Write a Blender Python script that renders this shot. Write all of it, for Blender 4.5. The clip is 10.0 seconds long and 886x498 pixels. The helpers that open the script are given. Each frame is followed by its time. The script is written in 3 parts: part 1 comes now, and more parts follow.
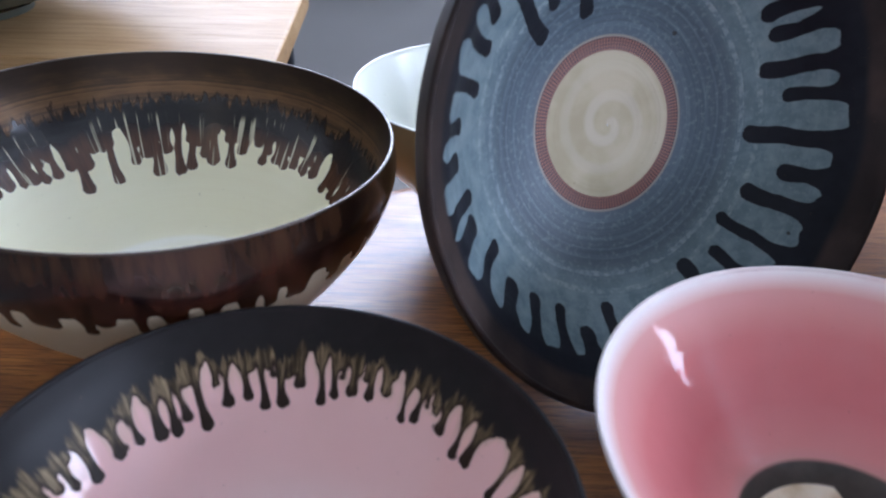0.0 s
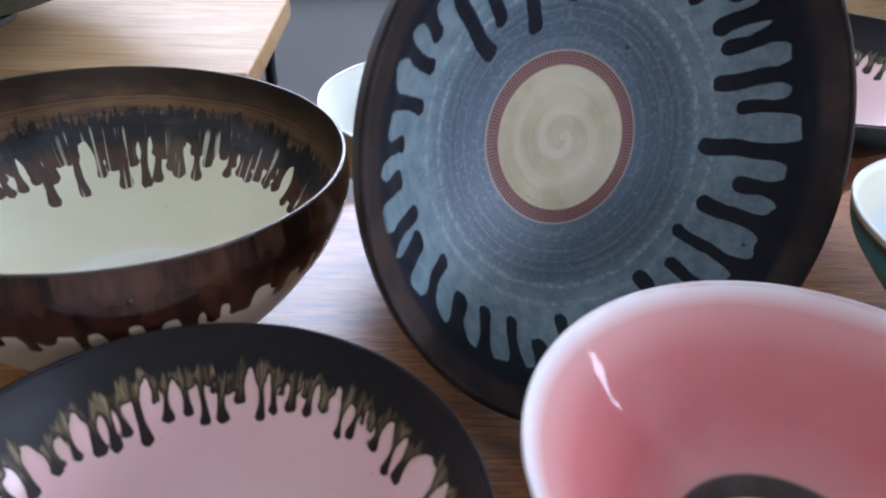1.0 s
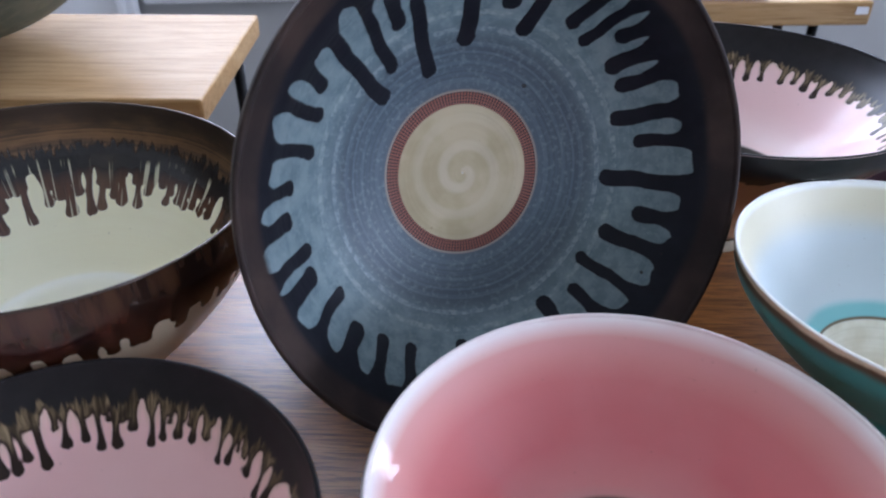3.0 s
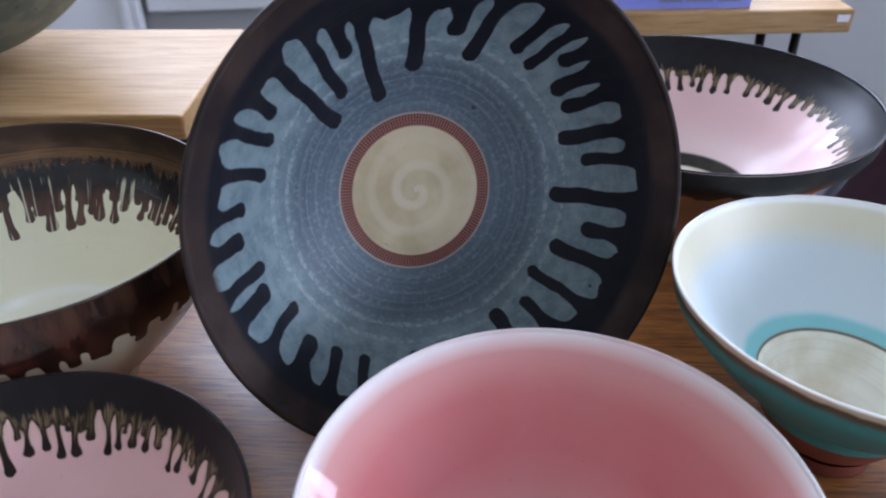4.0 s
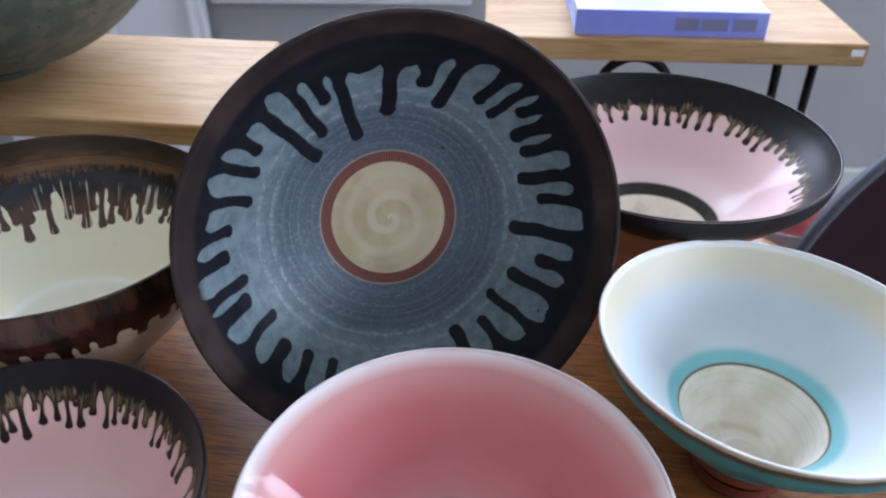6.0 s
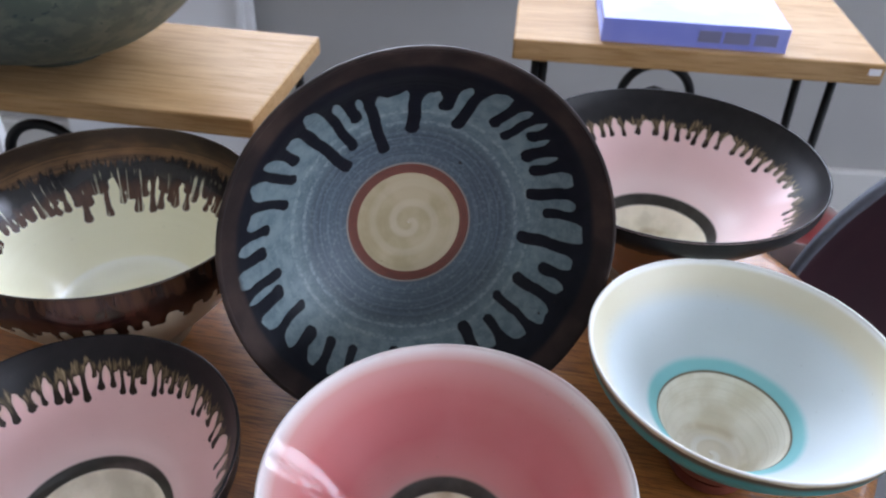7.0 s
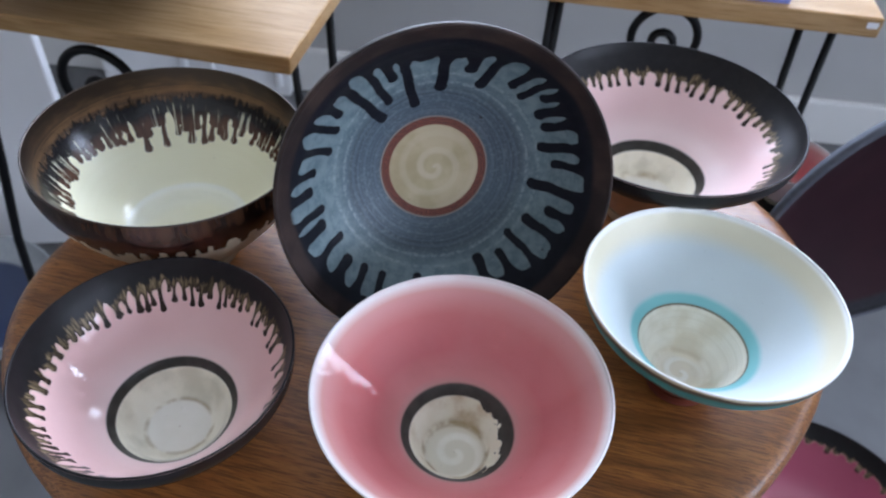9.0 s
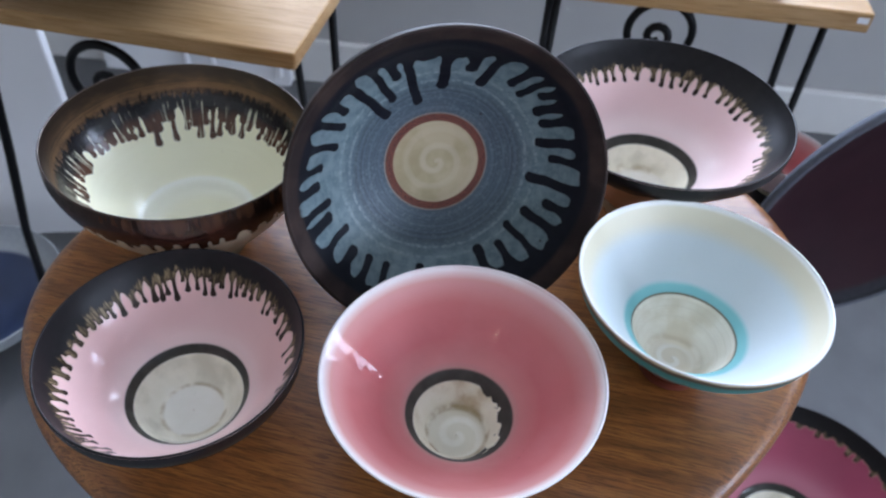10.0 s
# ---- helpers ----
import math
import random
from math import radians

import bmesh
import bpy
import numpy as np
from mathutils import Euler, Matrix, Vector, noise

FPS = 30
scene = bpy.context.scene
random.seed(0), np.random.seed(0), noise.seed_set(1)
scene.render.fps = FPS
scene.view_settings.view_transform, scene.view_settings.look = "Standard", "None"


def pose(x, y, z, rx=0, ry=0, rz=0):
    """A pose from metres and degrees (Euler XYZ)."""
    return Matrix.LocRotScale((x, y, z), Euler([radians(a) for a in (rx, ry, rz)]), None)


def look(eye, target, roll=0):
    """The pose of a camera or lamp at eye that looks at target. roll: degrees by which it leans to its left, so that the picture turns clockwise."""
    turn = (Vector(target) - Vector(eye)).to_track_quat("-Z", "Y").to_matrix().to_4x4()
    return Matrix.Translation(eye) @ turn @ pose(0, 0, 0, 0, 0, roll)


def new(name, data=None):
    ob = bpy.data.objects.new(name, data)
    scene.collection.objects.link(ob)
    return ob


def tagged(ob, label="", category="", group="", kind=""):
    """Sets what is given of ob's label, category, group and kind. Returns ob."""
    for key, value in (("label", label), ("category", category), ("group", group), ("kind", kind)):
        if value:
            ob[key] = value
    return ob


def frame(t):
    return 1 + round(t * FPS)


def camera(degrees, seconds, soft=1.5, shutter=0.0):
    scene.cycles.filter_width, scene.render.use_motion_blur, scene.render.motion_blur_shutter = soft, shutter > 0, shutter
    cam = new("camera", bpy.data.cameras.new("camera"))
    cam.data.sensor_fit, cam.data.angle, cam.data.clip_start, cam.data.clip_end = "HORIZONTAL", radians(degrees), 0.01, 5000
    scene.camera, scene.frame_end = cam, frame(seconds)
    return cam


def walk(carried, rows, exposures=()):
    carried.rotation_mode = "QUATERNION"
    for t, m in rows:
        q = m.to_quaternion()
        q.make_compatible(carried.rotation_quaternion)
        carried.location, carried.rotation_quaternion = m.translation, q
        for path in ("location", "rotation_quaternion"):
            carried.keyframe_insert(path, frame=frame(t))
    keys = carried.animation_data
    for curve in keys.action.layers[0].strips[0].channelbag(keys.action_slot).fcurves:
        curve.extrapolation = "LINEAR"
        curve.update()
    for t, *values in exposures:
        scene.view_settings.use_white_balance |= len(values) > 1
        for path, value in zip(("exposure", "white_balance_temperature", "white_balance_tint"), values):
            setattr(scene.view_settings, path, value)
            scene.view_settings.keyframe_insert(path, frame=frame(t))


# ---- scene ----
cam = camera(60.1, 10.0, soft=2.1)
METRES, EYE, TILT, LEAN, TURN = 0.40, 0.99, -32.83, -2.28, 0.0
ROWS = [
    (0.0, 0.0, 0.0, 0.0, -0.0, 0.0, 0.0),
    (0.5, 0.0405, -0.0023, 0.0079, 0.32, 0.03, 0.1),
    (1.0, 0.0688, -0.0091, 0.0173, 0.7, -0.05, 0.13),
    (1.5, 0.1101, -0.0209, 0.0318, 1.17, -0.17, 0.12),
    (2.0, 0.1588, -0.0313, 0.0435, 1.71, -0.51, 0.12),
    (2.5, 0.1932, -0.0464, 0.058, 2.27, -0.76, 0.22),
    (4.0, 0.3178, -0.0999, 0.0932, 3.99, -0.98, 0.56),
    (4.5, 0.3607, -0.1253, 0.1092, 4.69, -1.08, 0.36),
    (5.0, 0.3972, -0.1506, 0.1241, 5.6, -1.24, -0.24),
    (6.5, 0.497, -0.286, 0.1859, 9.77, -3.21, -4.55),
    (7.0, 0.512, -0.3554, 0.2217, 10.78, -4.52, -5.94),
    (7.5, 0.5155, -0.4135, 0.2521, 11.37, -6.26, -6.96),
    (8.0, 0.5177, -0.4675, 0.2723, 11.62, -8.28, -7.6),
    (8.5, 0.5163, -0.5184, 0.2907, 11.58, -10.12, -7.86),
    (9.0, 0.516, -0.5643, 0.3061, 11.54, -11.57, -7.95),
    (9.5, 0.5157, -0.6012, 0.3176, 11.45, -12.28, -7.95),
    (10.0, 0.5181, -0.6262, 0.3244, 11.38, -12.43, -7.94),
]
walk(cam, [(t, pose(0, 0, EYE, TILT, LEAN, TURN) @ pose(METRES * x, METRES * y, METRES * z, 90 + pitch, roll, yaw)) for t, x, y, z, yaw, pitch, roll in ROWS],
    [(0.0, 0.14, 6250, 10), (2.5, 0.07, 6320, 10), (5.0, 0.01, 6450, 10.5), (6.4, -0.04, 6680, 10), (7.3, -0.09, 6950, 9.5), (8.3, -0.06, 6700, 8.5), (9.0, -0.04, 6480, 7.5), (10.0, -0.03, 6380, 7)])

cam.data.dof.use_dof, cam.data.dof.focus_distance, cam.data.dof.aperture_fstop = True, 0.44, 12.0

TAB = 0.72            # top of the oval table


# ---- world and lights ----
world = bpy.data.worlds.new("world")
scene.world = world
world.use_nodes = True
wn = world.node_tree.nodes
sky = wn.new("ShaderNodeTexSky")
sky.sky_type, sky.sun_disc = "NISHITA", False
sky.sun_elevation, sky.sun_rotation = radians(38), radians(200)
wn["Background"].inputs["Strength"].default_value = 0.12
world.node_tree.links.new(sky.outputs[0], wn["Background"].inputs["Color"])


def area_lamp(name, m, sx, sy, watts, color):
    data = bpy.data.lights.new(name, "AREA")
    data.shape, data.size, data.size_y, data.energy, data.color = "RECTANGLE", sx, sy, watts, color
    ob = new(name, data)
    ob.matrix_world = m
    return ob


WALL_Y, WALL_YAW = 1.76, 7.7
DAY = (0.665, 0.755, 1.0)
BACK = pose(0.2, WALL_Y, 0, 0, 0, WALL_YAW)
area_lamp("window_daylight", BACK @ pose(-0.1, 0.22, 1.72, -80), 1.9, 1.2, 122, DAY)
area_lamp("corner_window_daylight", BACK @ pose(2.55, 0.20, 1.72, -86, 0, -30), 1.3, 0.8, 70, DAY)
area_lamp("east_window_daylight", look((4.66, 0.0, 1.75), (0.2, 0.2, 0.8)), 1.5, 1.2, 125, DAY)
# fill light through an added, unseen window, to brighten the wide blue bowl
area_lamp("south_east_fill_daylight", look((4.66, -2.0, 1.72), (0.2, 0.2, 0.8)), 1.4, 1.1, 105, DAY)
SPOTS = ((-0.68, -1.36, 2.45), (-1.5, 0.5, 2.45), (-2.3, 0.1, 2.45), (-0.95, -2.7, 2.45))
for place in SPOTS:
    spot = bpy.data.lights.new("ceiling_spot_light", "POINT")
    spot.energy, spot.shadow_soft_size, spot.color = 1.3, 0.005, (1.0, 0.84, 0.64)
    new("ceiling_spot_light", spot).location = place


# ---- materials ----
class Mat:
    """A node material with short calls for its nodes."""

    def __init__(self, name, rough=0.5, metal=0.0, spec=0.5):
        self.m = bpy.data.materials.new(name)
        self.m.use_nodes = True
        self.t = self.m.node_tree
        self.b = self.t.nodes["Principled BSDF"]
        self.set("Roughness", rough), self.set("Metallic", metal), self.set("Specular IOR Level", spec)
        self.co = self.t.nodes.new("ShaderNodeTexCoord").outputs["Object"]

    def put(self, socket, v):
        if isinstance(v, bpy.types.NodeSocket):
            self.t.links.new(v, socket)
        elif isinstance(v, tuple) and len(v) == 3 and socket.type == "RGBA":
            socket.default_value = (*v, 1)
        else:
            socket.default_value = v

    def set(self, key, v):
        self.put(self.b.inputs[key], v)

    def math(self, op, a, b=0.0, clamp=False):
        n = self.t.nodes.new("ShaderNodeMath")
        n.operation, n.use_clamp = op, clamp
        self.put(n.inputs[0], a), self.put(n.inputs[1], b)
        return n.outputs[0]

    def step(self, v, lo, hi):
        n = self.t.nodes.new("ShaderNodeMapRange")
        n.interpolation_type = "SMOOTHSTEP"
        self.put(n.inputs[0], v), self.put(n.inputs[1], lo), self.put(n.inputs[2], hi)
        return n.outputs[0]

    def mix(self, f, a, b, mode="MIX"):
        n = self.t.nodes.new("ShaderNodeMix")
        n.data_type, n.blend_type = "RGBA", mode
        self.put(n.inputs[0], f), self.put(n.inputs[6], a), self.put(n.inputs[7], b)
        return n.outputs[2]

    def mixf(self, f, a, b):
        n = self.t.nodes.new("ShaderNodeMix")
        self.put(n.inputs[0], f), self.put(n.inputs[2], a), self.put(n.inputs[3], b)
        return n.outputs[0]

    def noise(self, scale, detail=3.0, stretch=(1, 1, 1), rough=0.5, warp=0.0):
        mp = self.t.nodes.new("ShaderNodeMapping")
        mp.inputs["Scale"].default_value = stretch
        self.put(mp.inputs[0], self.co)
        n = self.t.nodes.new("ShaderNodeTexNoise")
        self.put(n.inputs["Vector"], mp.outputs[0])
        self.put(n.inputs["Scale"], scale), self.put(n.inputs["Detail"], detail), self.put(n.inputs["Roughness"], rough)
        self.put(n.inputs["Distortion"], warp)
        return n.outputs[0]

    def lines(self, along, scale, detail=4.0):
        """Noise along one value: throwing lines."""
        n = self.t.nodes.new("ShaderNodeTexNoise")
        n.noise_dimensions = "1D"
        self.put(n.inputs["W"], self.math("MULTIPLY", along, scale))
        self.put(n.inputs["Scale"], 1.0), self.put(n.inputs["Detail"], detail), self.put(n.inputs["Roughness"], 0.65)
        return n.outputs[0]

    def attr(self, name):
        n = self.t.nodes.new("ShaderNodeAttribute")
        n.attribute_name = name
        return n.outputs["Fac"]

    def coat(self, weight, rough, height, depth):
        """A clear glaze over the colour, with its own soft waves."""
        n = self.t.nodes.new("ShaderNodeBump")
        n.inputs["Strength"].default_value, n.inputs["Distance"].default_value = 1.0, depth
        self.put(n.inputs["Height"], height)
        self.set("Coat Weight", weight), self.set("Coat Roughness", rough), self.set("Coat Normal", n.outputs[0])

    def streak(self, scale, run=0.12, detail=3.0):
        """Noise round the rim, drawn out down the wall of a bowl."""
        v = self.t.nodes.new("ShaderNodeCombineXYZ")
        self.put(v.inputs[0], self.attr("cx")), self.put(v.inputs[1], self.attr("sx")), self.put(v.inputs[2], self.math("MULTIPLY", self.attr("deep"), run))
        n = self.t.nodes.new("ShaderNodeTexNoise")
        self.put(n.inputs["Vector"], v.outputs[0])
        self.put(n.inputs["Scale"], scale), self.put(n.inputs["Detail"], detail), self.put(n.inputs["Roughness"], 0.6)
        return n.outputs[0]

    def ramp(self, v, stops):
        n = self.t.nodes.new("ShaderNodeValToRGB")
        el = n.color_ramp.elements
        while len(el) < len(stops):
            el.new(0.5)
        for e, (p, c) in zip(el, stops):
            e.position, e.color = p, (*c, 1)
        self.put(n.inputs[0], v)
        return n.outputs[0]

    def color(self, v):
        self.set("Base Color", v)

    def bump(self, height, strength=0.3, dist=0.002):
        n = self.t.nodes.new("ShaderNodeBump")
        n.inputs["Strength"].default_value, n.inputs["Distance"].default_value = strength, dist
        self.put(n.inputs["Height"], height)
        self.set("Normal", n.outputs[0])


def plain(name, c, rough=0.5, metal=0.0, vary=0.25, scale=20.0, bump=0.1):
    m = Mat(name, rough, metal)
    n = m.noise(scale, 5)
    dark = tuple(x * (1 - vary) for x in c)
    m.color(m.mix(n, dark, tuple(min(1, x * (1 + vary * 0.6)) for x in c)))
    m.bump(m.noise(scale * 6, 3), bump, 0.001)
    return m.m


def wood(name, pale, mid, dark, along=(1, 14, 14), scale=3.0, rough=0.35, spec=0.5, lacquer=0.0):
    """Sawn wood with its grain along x: growth rings drawn out into long flames, fine streaks and short pores."""
    m = Mat(name, rough, spec=spec)
    sep = m.t.nodes.new("ShaderNodeSeparateXYZ")
    m.put(sep.inputs[0], m.co)
    flow = m.noise(scale * 0.55, 2, (0.8, 2.6, 2.6), 0.45, 0.3)
    rings = m.math("SINE", m.math("ADD", m.math("MULTIPLY", sep.outputs[1], along[1] * 14.0), m.math("MULTIPLY", flow, 34.0)))
    big = m.noise(scale, 4, along, 0.55, 0.8)
    wide = m.noise(scale * 0.8, 2)
    fine = m.noise(scale * 9, 5, (along[0] * 0.5, along[1] * 1.3, along[2] * 1.3), 0.62, 0.3)
    pores = m.noise(scale * 40, 2, (along[0] * 0.25, along[1] * 0.8, along[2] * 0.8), 0.5)
    c = m.ramp(big, [(0.26, tuple(0.75 * a + 0.25 * b for a, b in zip(mid, dark))), (0.40, mid), (0.52, pale), (0.60, mid), (0.70, pale), (0.84, mid)])
    c = m.mix(m.math("MULTIPLY", m.step(wide, 0.35, 0.65), 0.35), c, mid)
    c = m.mix(m.math("MULTIPLY", m.math("MULTIPLY", m.step(rings, 0.0, 0.95), m.step(m.noise(scale * 1.7, 2), 0.35, 0.62)), 0.38), c, dark)
    c = m.mix(m.math("MULTIPLY", m.step(fine, 0.47, 0.62), 0.6), c, dark)
    c = m.mix(m.math("MULTIPLY", m.step(pores, 0.54, 0.62), 0.7), c, dark)
    m.color(c)
    m.set("Roughness", m.mixf(fine, rough - 0.05, rough + 0.12))
    m.bump(m.math("ADD", m.math("MULTIPLY", fine, 0.6), pores), 0.3, 0.0004)
    if lacquer:
        m.coat(lacquer, 0.16, m.math("ADD", m.math("MULTIPLY", fine, 0.5), wide), 0.0006)
    return m.m


def glaze(name, kind, R):
    """The fired surface of a thrown bowl. The mesh carries: side (1 outside), rn (radius over rim radius), run (metres inside the dark run glaze), deep (metres from the rim)."""
    m = Mat(name, 0.16)
    side, rn, run, deep = m.attr("side"), m.attr("rn"), m.attr("run"), m.attr("deep")
    soft, fine, speck = m.noise(14, 4), m.noise(120, 4), m.noise(420, 2)
    clean = m.step(speck, 0.73, 0.77)
    turned = m.lines(m.math("ADD", deep, m.math("MULTIPLY", soft, 0.0035)), 210.0)
    rough, metal = 0.16, 0.0
    rnw = m.math("ADD", rn, m.math("MULTIPLY", m.math("SUBTRACT", soft, 0.5), 0.035))
    cream = m.mix(fine, (0.84, 0.80, 0.63), (0.92, 0.89, 0.75))
    if kind == "pink":
        body = m.ramp(rnw, [(0.40, (0.55, 0.30, 0.28)), (0.455, (0.63, 0.24, 0.235)), (0.6, (0.59, 0.16, 0.165)), (0.80, (0.61, 0.185, 0.183)), (0.935, (0.69, 0.34, 0.315)), (0.99, (0.88, 0.84, 0.82))])
        body = m.mix(m.math("MULTIPLY", m.step(soft, 0.42, 0.7), 0.3), body, (0.67, 0.29, 0.29))
        out = m.mix(soft, (0.80, 0.60, 0.58), (0.85, 0.74, 0.70))
        ring = m.mix(fine, (0.035, 0.033, 0.03), (0.09, 0.085, 0.075))
        c = m.mix(m.step(rn, 0.40, 0.418), ring, body)
        sep = m.t.nodes.new("ShaderNodeSeparateXYZ")
        m.put(sep.inputs[0], m.co)
        chip = m.math("MULTIPLY", m.step(m.noise(85, 2, (1, 1, 1), 0.5), 0.38, 0.56), m.math("MULTIPLY", m.step(sep.outputs[0], 0.008, 0.022), 0.075))
        well = m.mix(m.step(m.noise(45, 4), 0.46, 0.74), cream, (0.60, 0.50, 0.32))
        well = m.mix(m.step(m.math("SUBTRACT", rn, 0.225), 0.012, 0.0), well, m.mix(m.math("MULTIPLY", m.step(m.attr("swirl"), -0.3, 1.0), m.noise(70, 4)), (0.74, 0.70, 0.56), (0.92, 0.90, 0.80)))
        # shade painted into the crease round the well's floor, to deepen it
        crease_shade = m.math("MULTIPLY", m.step(m.math("ABSOLUTE", m.math("SUBTRACT", rnw, 0.228)), 0.030, 0.004), m.step(m.noise(70, 4), 0.40, 0.65))
        well = m.mix(m.math("MULTIPLY", crease_shade, 0.7), well, (0.36, 0.25, 0.10))
        c = m.mix(m.step(m.math("ADD", rn, chip), 0.352, 0.342), c, well)
        c = m.mix(side, c, out)
        rough = 0.5
        m.set("Specular IOR Level", 0.12)
        m.coat(m.math("MULTIPLY", m.step(rn, 0.36, 0.42), 0.56), 0.025, m.noise(60, 2), 0.0003)
    elif kind in ("pinkdrip", "bigpink"):
        lo, hi = {0.0879: ((0.76, 0.46, 0.44), (0.83, 0.58, 0.55)), 0.117: ((0.73, 0.48, 0.46), (0.80, 0.60, 0.575))}.get(R, ((0.27, 0.050, 0.088), (0.34, 0.075, 0.118)))
        body = m.mix(soft, lo, hi)
        body = m.mix(m.step(rnw, 0.70, 0.46), body, m.mix(0.5 if R < 0.15 else 0.1, hi, (0.78, 0.66, 0.62)))
        charcoal = m.mix(fine, (0.006, 0.0055, 0.006), (0.016, 0.0145, 0.015))
        olive = m.mix(m.step(m.streak(420), 0.35, 0.8), (0.030, 0.020, 0.008), (0.32, 0.24, 0.135))
        brown = m.mix(fine, (0.010, 0.006, 0.004), (0.032, 0.017, 0.010))
        lane = m.streak(360, 0.10, 2.0)
        run = m.math("ADD", run, m.math("MULTIPLY", m.math("SUBTRACT", m.streak(240), 0.5), 0.0036))
        fall = m.math("ADD", m.attr("band"), m.math("MULTIPLY", m.math("SUBTRACT", lane, 0.5), 0.014))
        inner = m.mix(m.math("MULTIPLY", m.step(run, 0.0003, 0.0014), m.step(fall, -0.0125, -0.0075)), brown, olive)
        inner = m.mix(m.step(m.math("ADD", m.attr("band"), m.math("MULTIPLY", m.math("SUBTRACT", m.streak(200), 0.5), 0.026)), -0.002, 0.001), inner, charcoal)
        halo = m.math("MULTIPLY", m.step(run, -0.0026, -0.0004), m.step(fall, -0.016, -0.006))
        c = m.mix(m.step(run, -0.00035, 0.00035), m.mix(m.math("MULTIPLY", halo, 0.45), body, (0.50, 0.40, 0.26)), inner)
        w0 = {0.0879: 0.478, 0.117: 0.402}.get(R, 0.40)
        rim = m.mix(fine, (0.018, 0.017, 0.014), (0.06, 0.058, 0.048))
        c = m.mix(m.step(rn, w0 + 0.035, w0 + 0.02), c, rim)
        c = m.mix(m.step(rn, w0 - 0.024, w0 - 0.034), c, m.mix(m.step(rn, 0.262, 0.250), m.mix(m.step(m.noise(45, 4), 0.45, 0.7), cream, (0.70, 0.67, 0.52)), m.mix(m.noise(60, 5), (0.80, 0.77, 0.64), (0.92, 0.90, 0.80))))
        # darkening in the well's crease stands in for shade, put into the colour
        crease_shade = m.math("MULTIPLY", m.step(m.math("ABSOLUTE", m.math("SUBTRACT", rnw, 0.262)), 0.030, 0.004), m.step(m.noise(70, 4), 0.40, 0.65))
        c = m.mix(m.math("MULTIPLY", crease_shade, 0.6), c, (0.42, 0.33, 0.17))
        outc = m.mix(m.step(m.math("ADD", deep, m.math("MULTIPLY", m.noise(60, 3, (1, 1, 0.25)), 0.03)), 0.036, 0.040), charcoal, m.mix(soft, (0.40, 0.20, 0.12), (0.52, 0.32, 0.2)))
        c = m.mix(side, c, outc)
        bare = m.step(run, 0.0004, -0.0003)
        rough = m.mixf(bare, 0.38, 0.5)
        m.set("Specular IOR Level", m.mixf(bare, 0.20, 0.12))
        m.coat(m.math("MULTIPLY", bare, {0.117: 0.28, 0.0879: 0.7}.get(R, 0.2)), 0.03, m.noise(55, 2), 0.0004)
        rough = m.mixf(m.step(rn, w0, w0 - 0.02), rough, 0.45)
        rough = m.mixf(side, rough, 0.45)
    elif kind == "cream":
        body = m.mix(m.math("MULTIPLY", turned, soft), (0.88, 0.855, 0.63), (0.82, 0.775, 0.545))
        # paler ring painted at the well's step, for light caught on its edge
        body = m.mix(m.math("MULTIPLY", m.step(rn, 0.50, 0.47), m.step(rn, 0.30, 0.46)), body, (0.90, 0.90, 0.78))
        black = m.mix(fine, (0.006, 0.006, 0.008), (0.016, 0.015, 0.016))
        tip = m.mix(m.streak(420), (0.020, 0.008, 0.006), (0.15, 0.068, 0.038))
        band = m.attr("band")
        bronze = m.mix(m.step(m.math("ADD", m.math("MULTIPLY", turned, 0.7), m.math("MULTIPLY", m.streak(60, 4.0), 0.3)), 0.38, 0.62), (0.080, 0.050, 0.032), (0.23, 0.13, 0.065))
        ragged = m.math("ADD", run, m.math("MULTIPLY", m.math("SUBTRACT", m.streak(300), 0.5), 0.0030))
        d = m.mix(m.step(band, -0.010, 0.003), tip, black)
        c = m.mix(m.step(ragged, -0.0003, 0.0003), body, d)
        thin = m.math("MULTIPLY", m.step(m.streak(330, 0.05, 1.0), 0.60, 0.66), m.step(band, 0.009, 0.003))
        c = m.mix(m.math("MULTIPLY", thin, 0.6), c, body)
        edge = m.math("ADD", deep, m.math("MULTIPLY", m.streak(260, 0.2), 0.030))
        bronze = m.mix(m.step(m.math("ADD", deep, m.math("MULTIPLY", m.streak(50, 2.0), 0.012)), 0.010, 0.026), m.mix(turned, (0.022, 0.015, 0.012), (0.060, 0.038, 0.026)), bronze)
        low = m.math("MULTIPLY", m.step(edge, 0.043, 0.038), m.math("SUBTRACT", 1.0, side))
        c = m.mix(low, c, bronze)
        oe = m.math("ADD", deep, m.math("MULTIPLY", m.streak(160, 0.2), 0.016))
        outc = m.mix(m.step(oe, 0.013, 0.026), m.mix(m.step(m.streak(130, 0.15), 0.35, 0.65), (0.014, 0.007, 0.005), (0.060, 0.027, 0.014)), m.mix(m.step(m.streak(150, 0.25), 0.38, 0.62), (0.005, 0.003, 0.004), (0.050, 0.015, 0.010)))
        outc = m.mix(m.step(run, -0.0003, 0.0003), m.mix(soft, (0.53, 0.43, 0.29), (0.63, 0.53, 0.38)), outc)
        c = m.mix(side, c, outc)
        rough = m.mixf(m.step(run, -0.0003, 0.0004), 0.34, 0.22)
        m.coat(m.mixf(m.math("MAXIMUM", side, m.step(run, -0.0003, 0.0004)), 0.7, 0.14), 0.05, m.math("ADD", m.math("MULTIPLY", turned, 0.35), soft), 0.0006)
        metal = m.math("MULTIPLY", low, 0.6)
        rough = m.mixf(low, rough, 0.30)
    elif kind == "white":
        body = m.mix(soft, (0.57, 0.645, 0.66), (0.63, 0.705, 0.715))
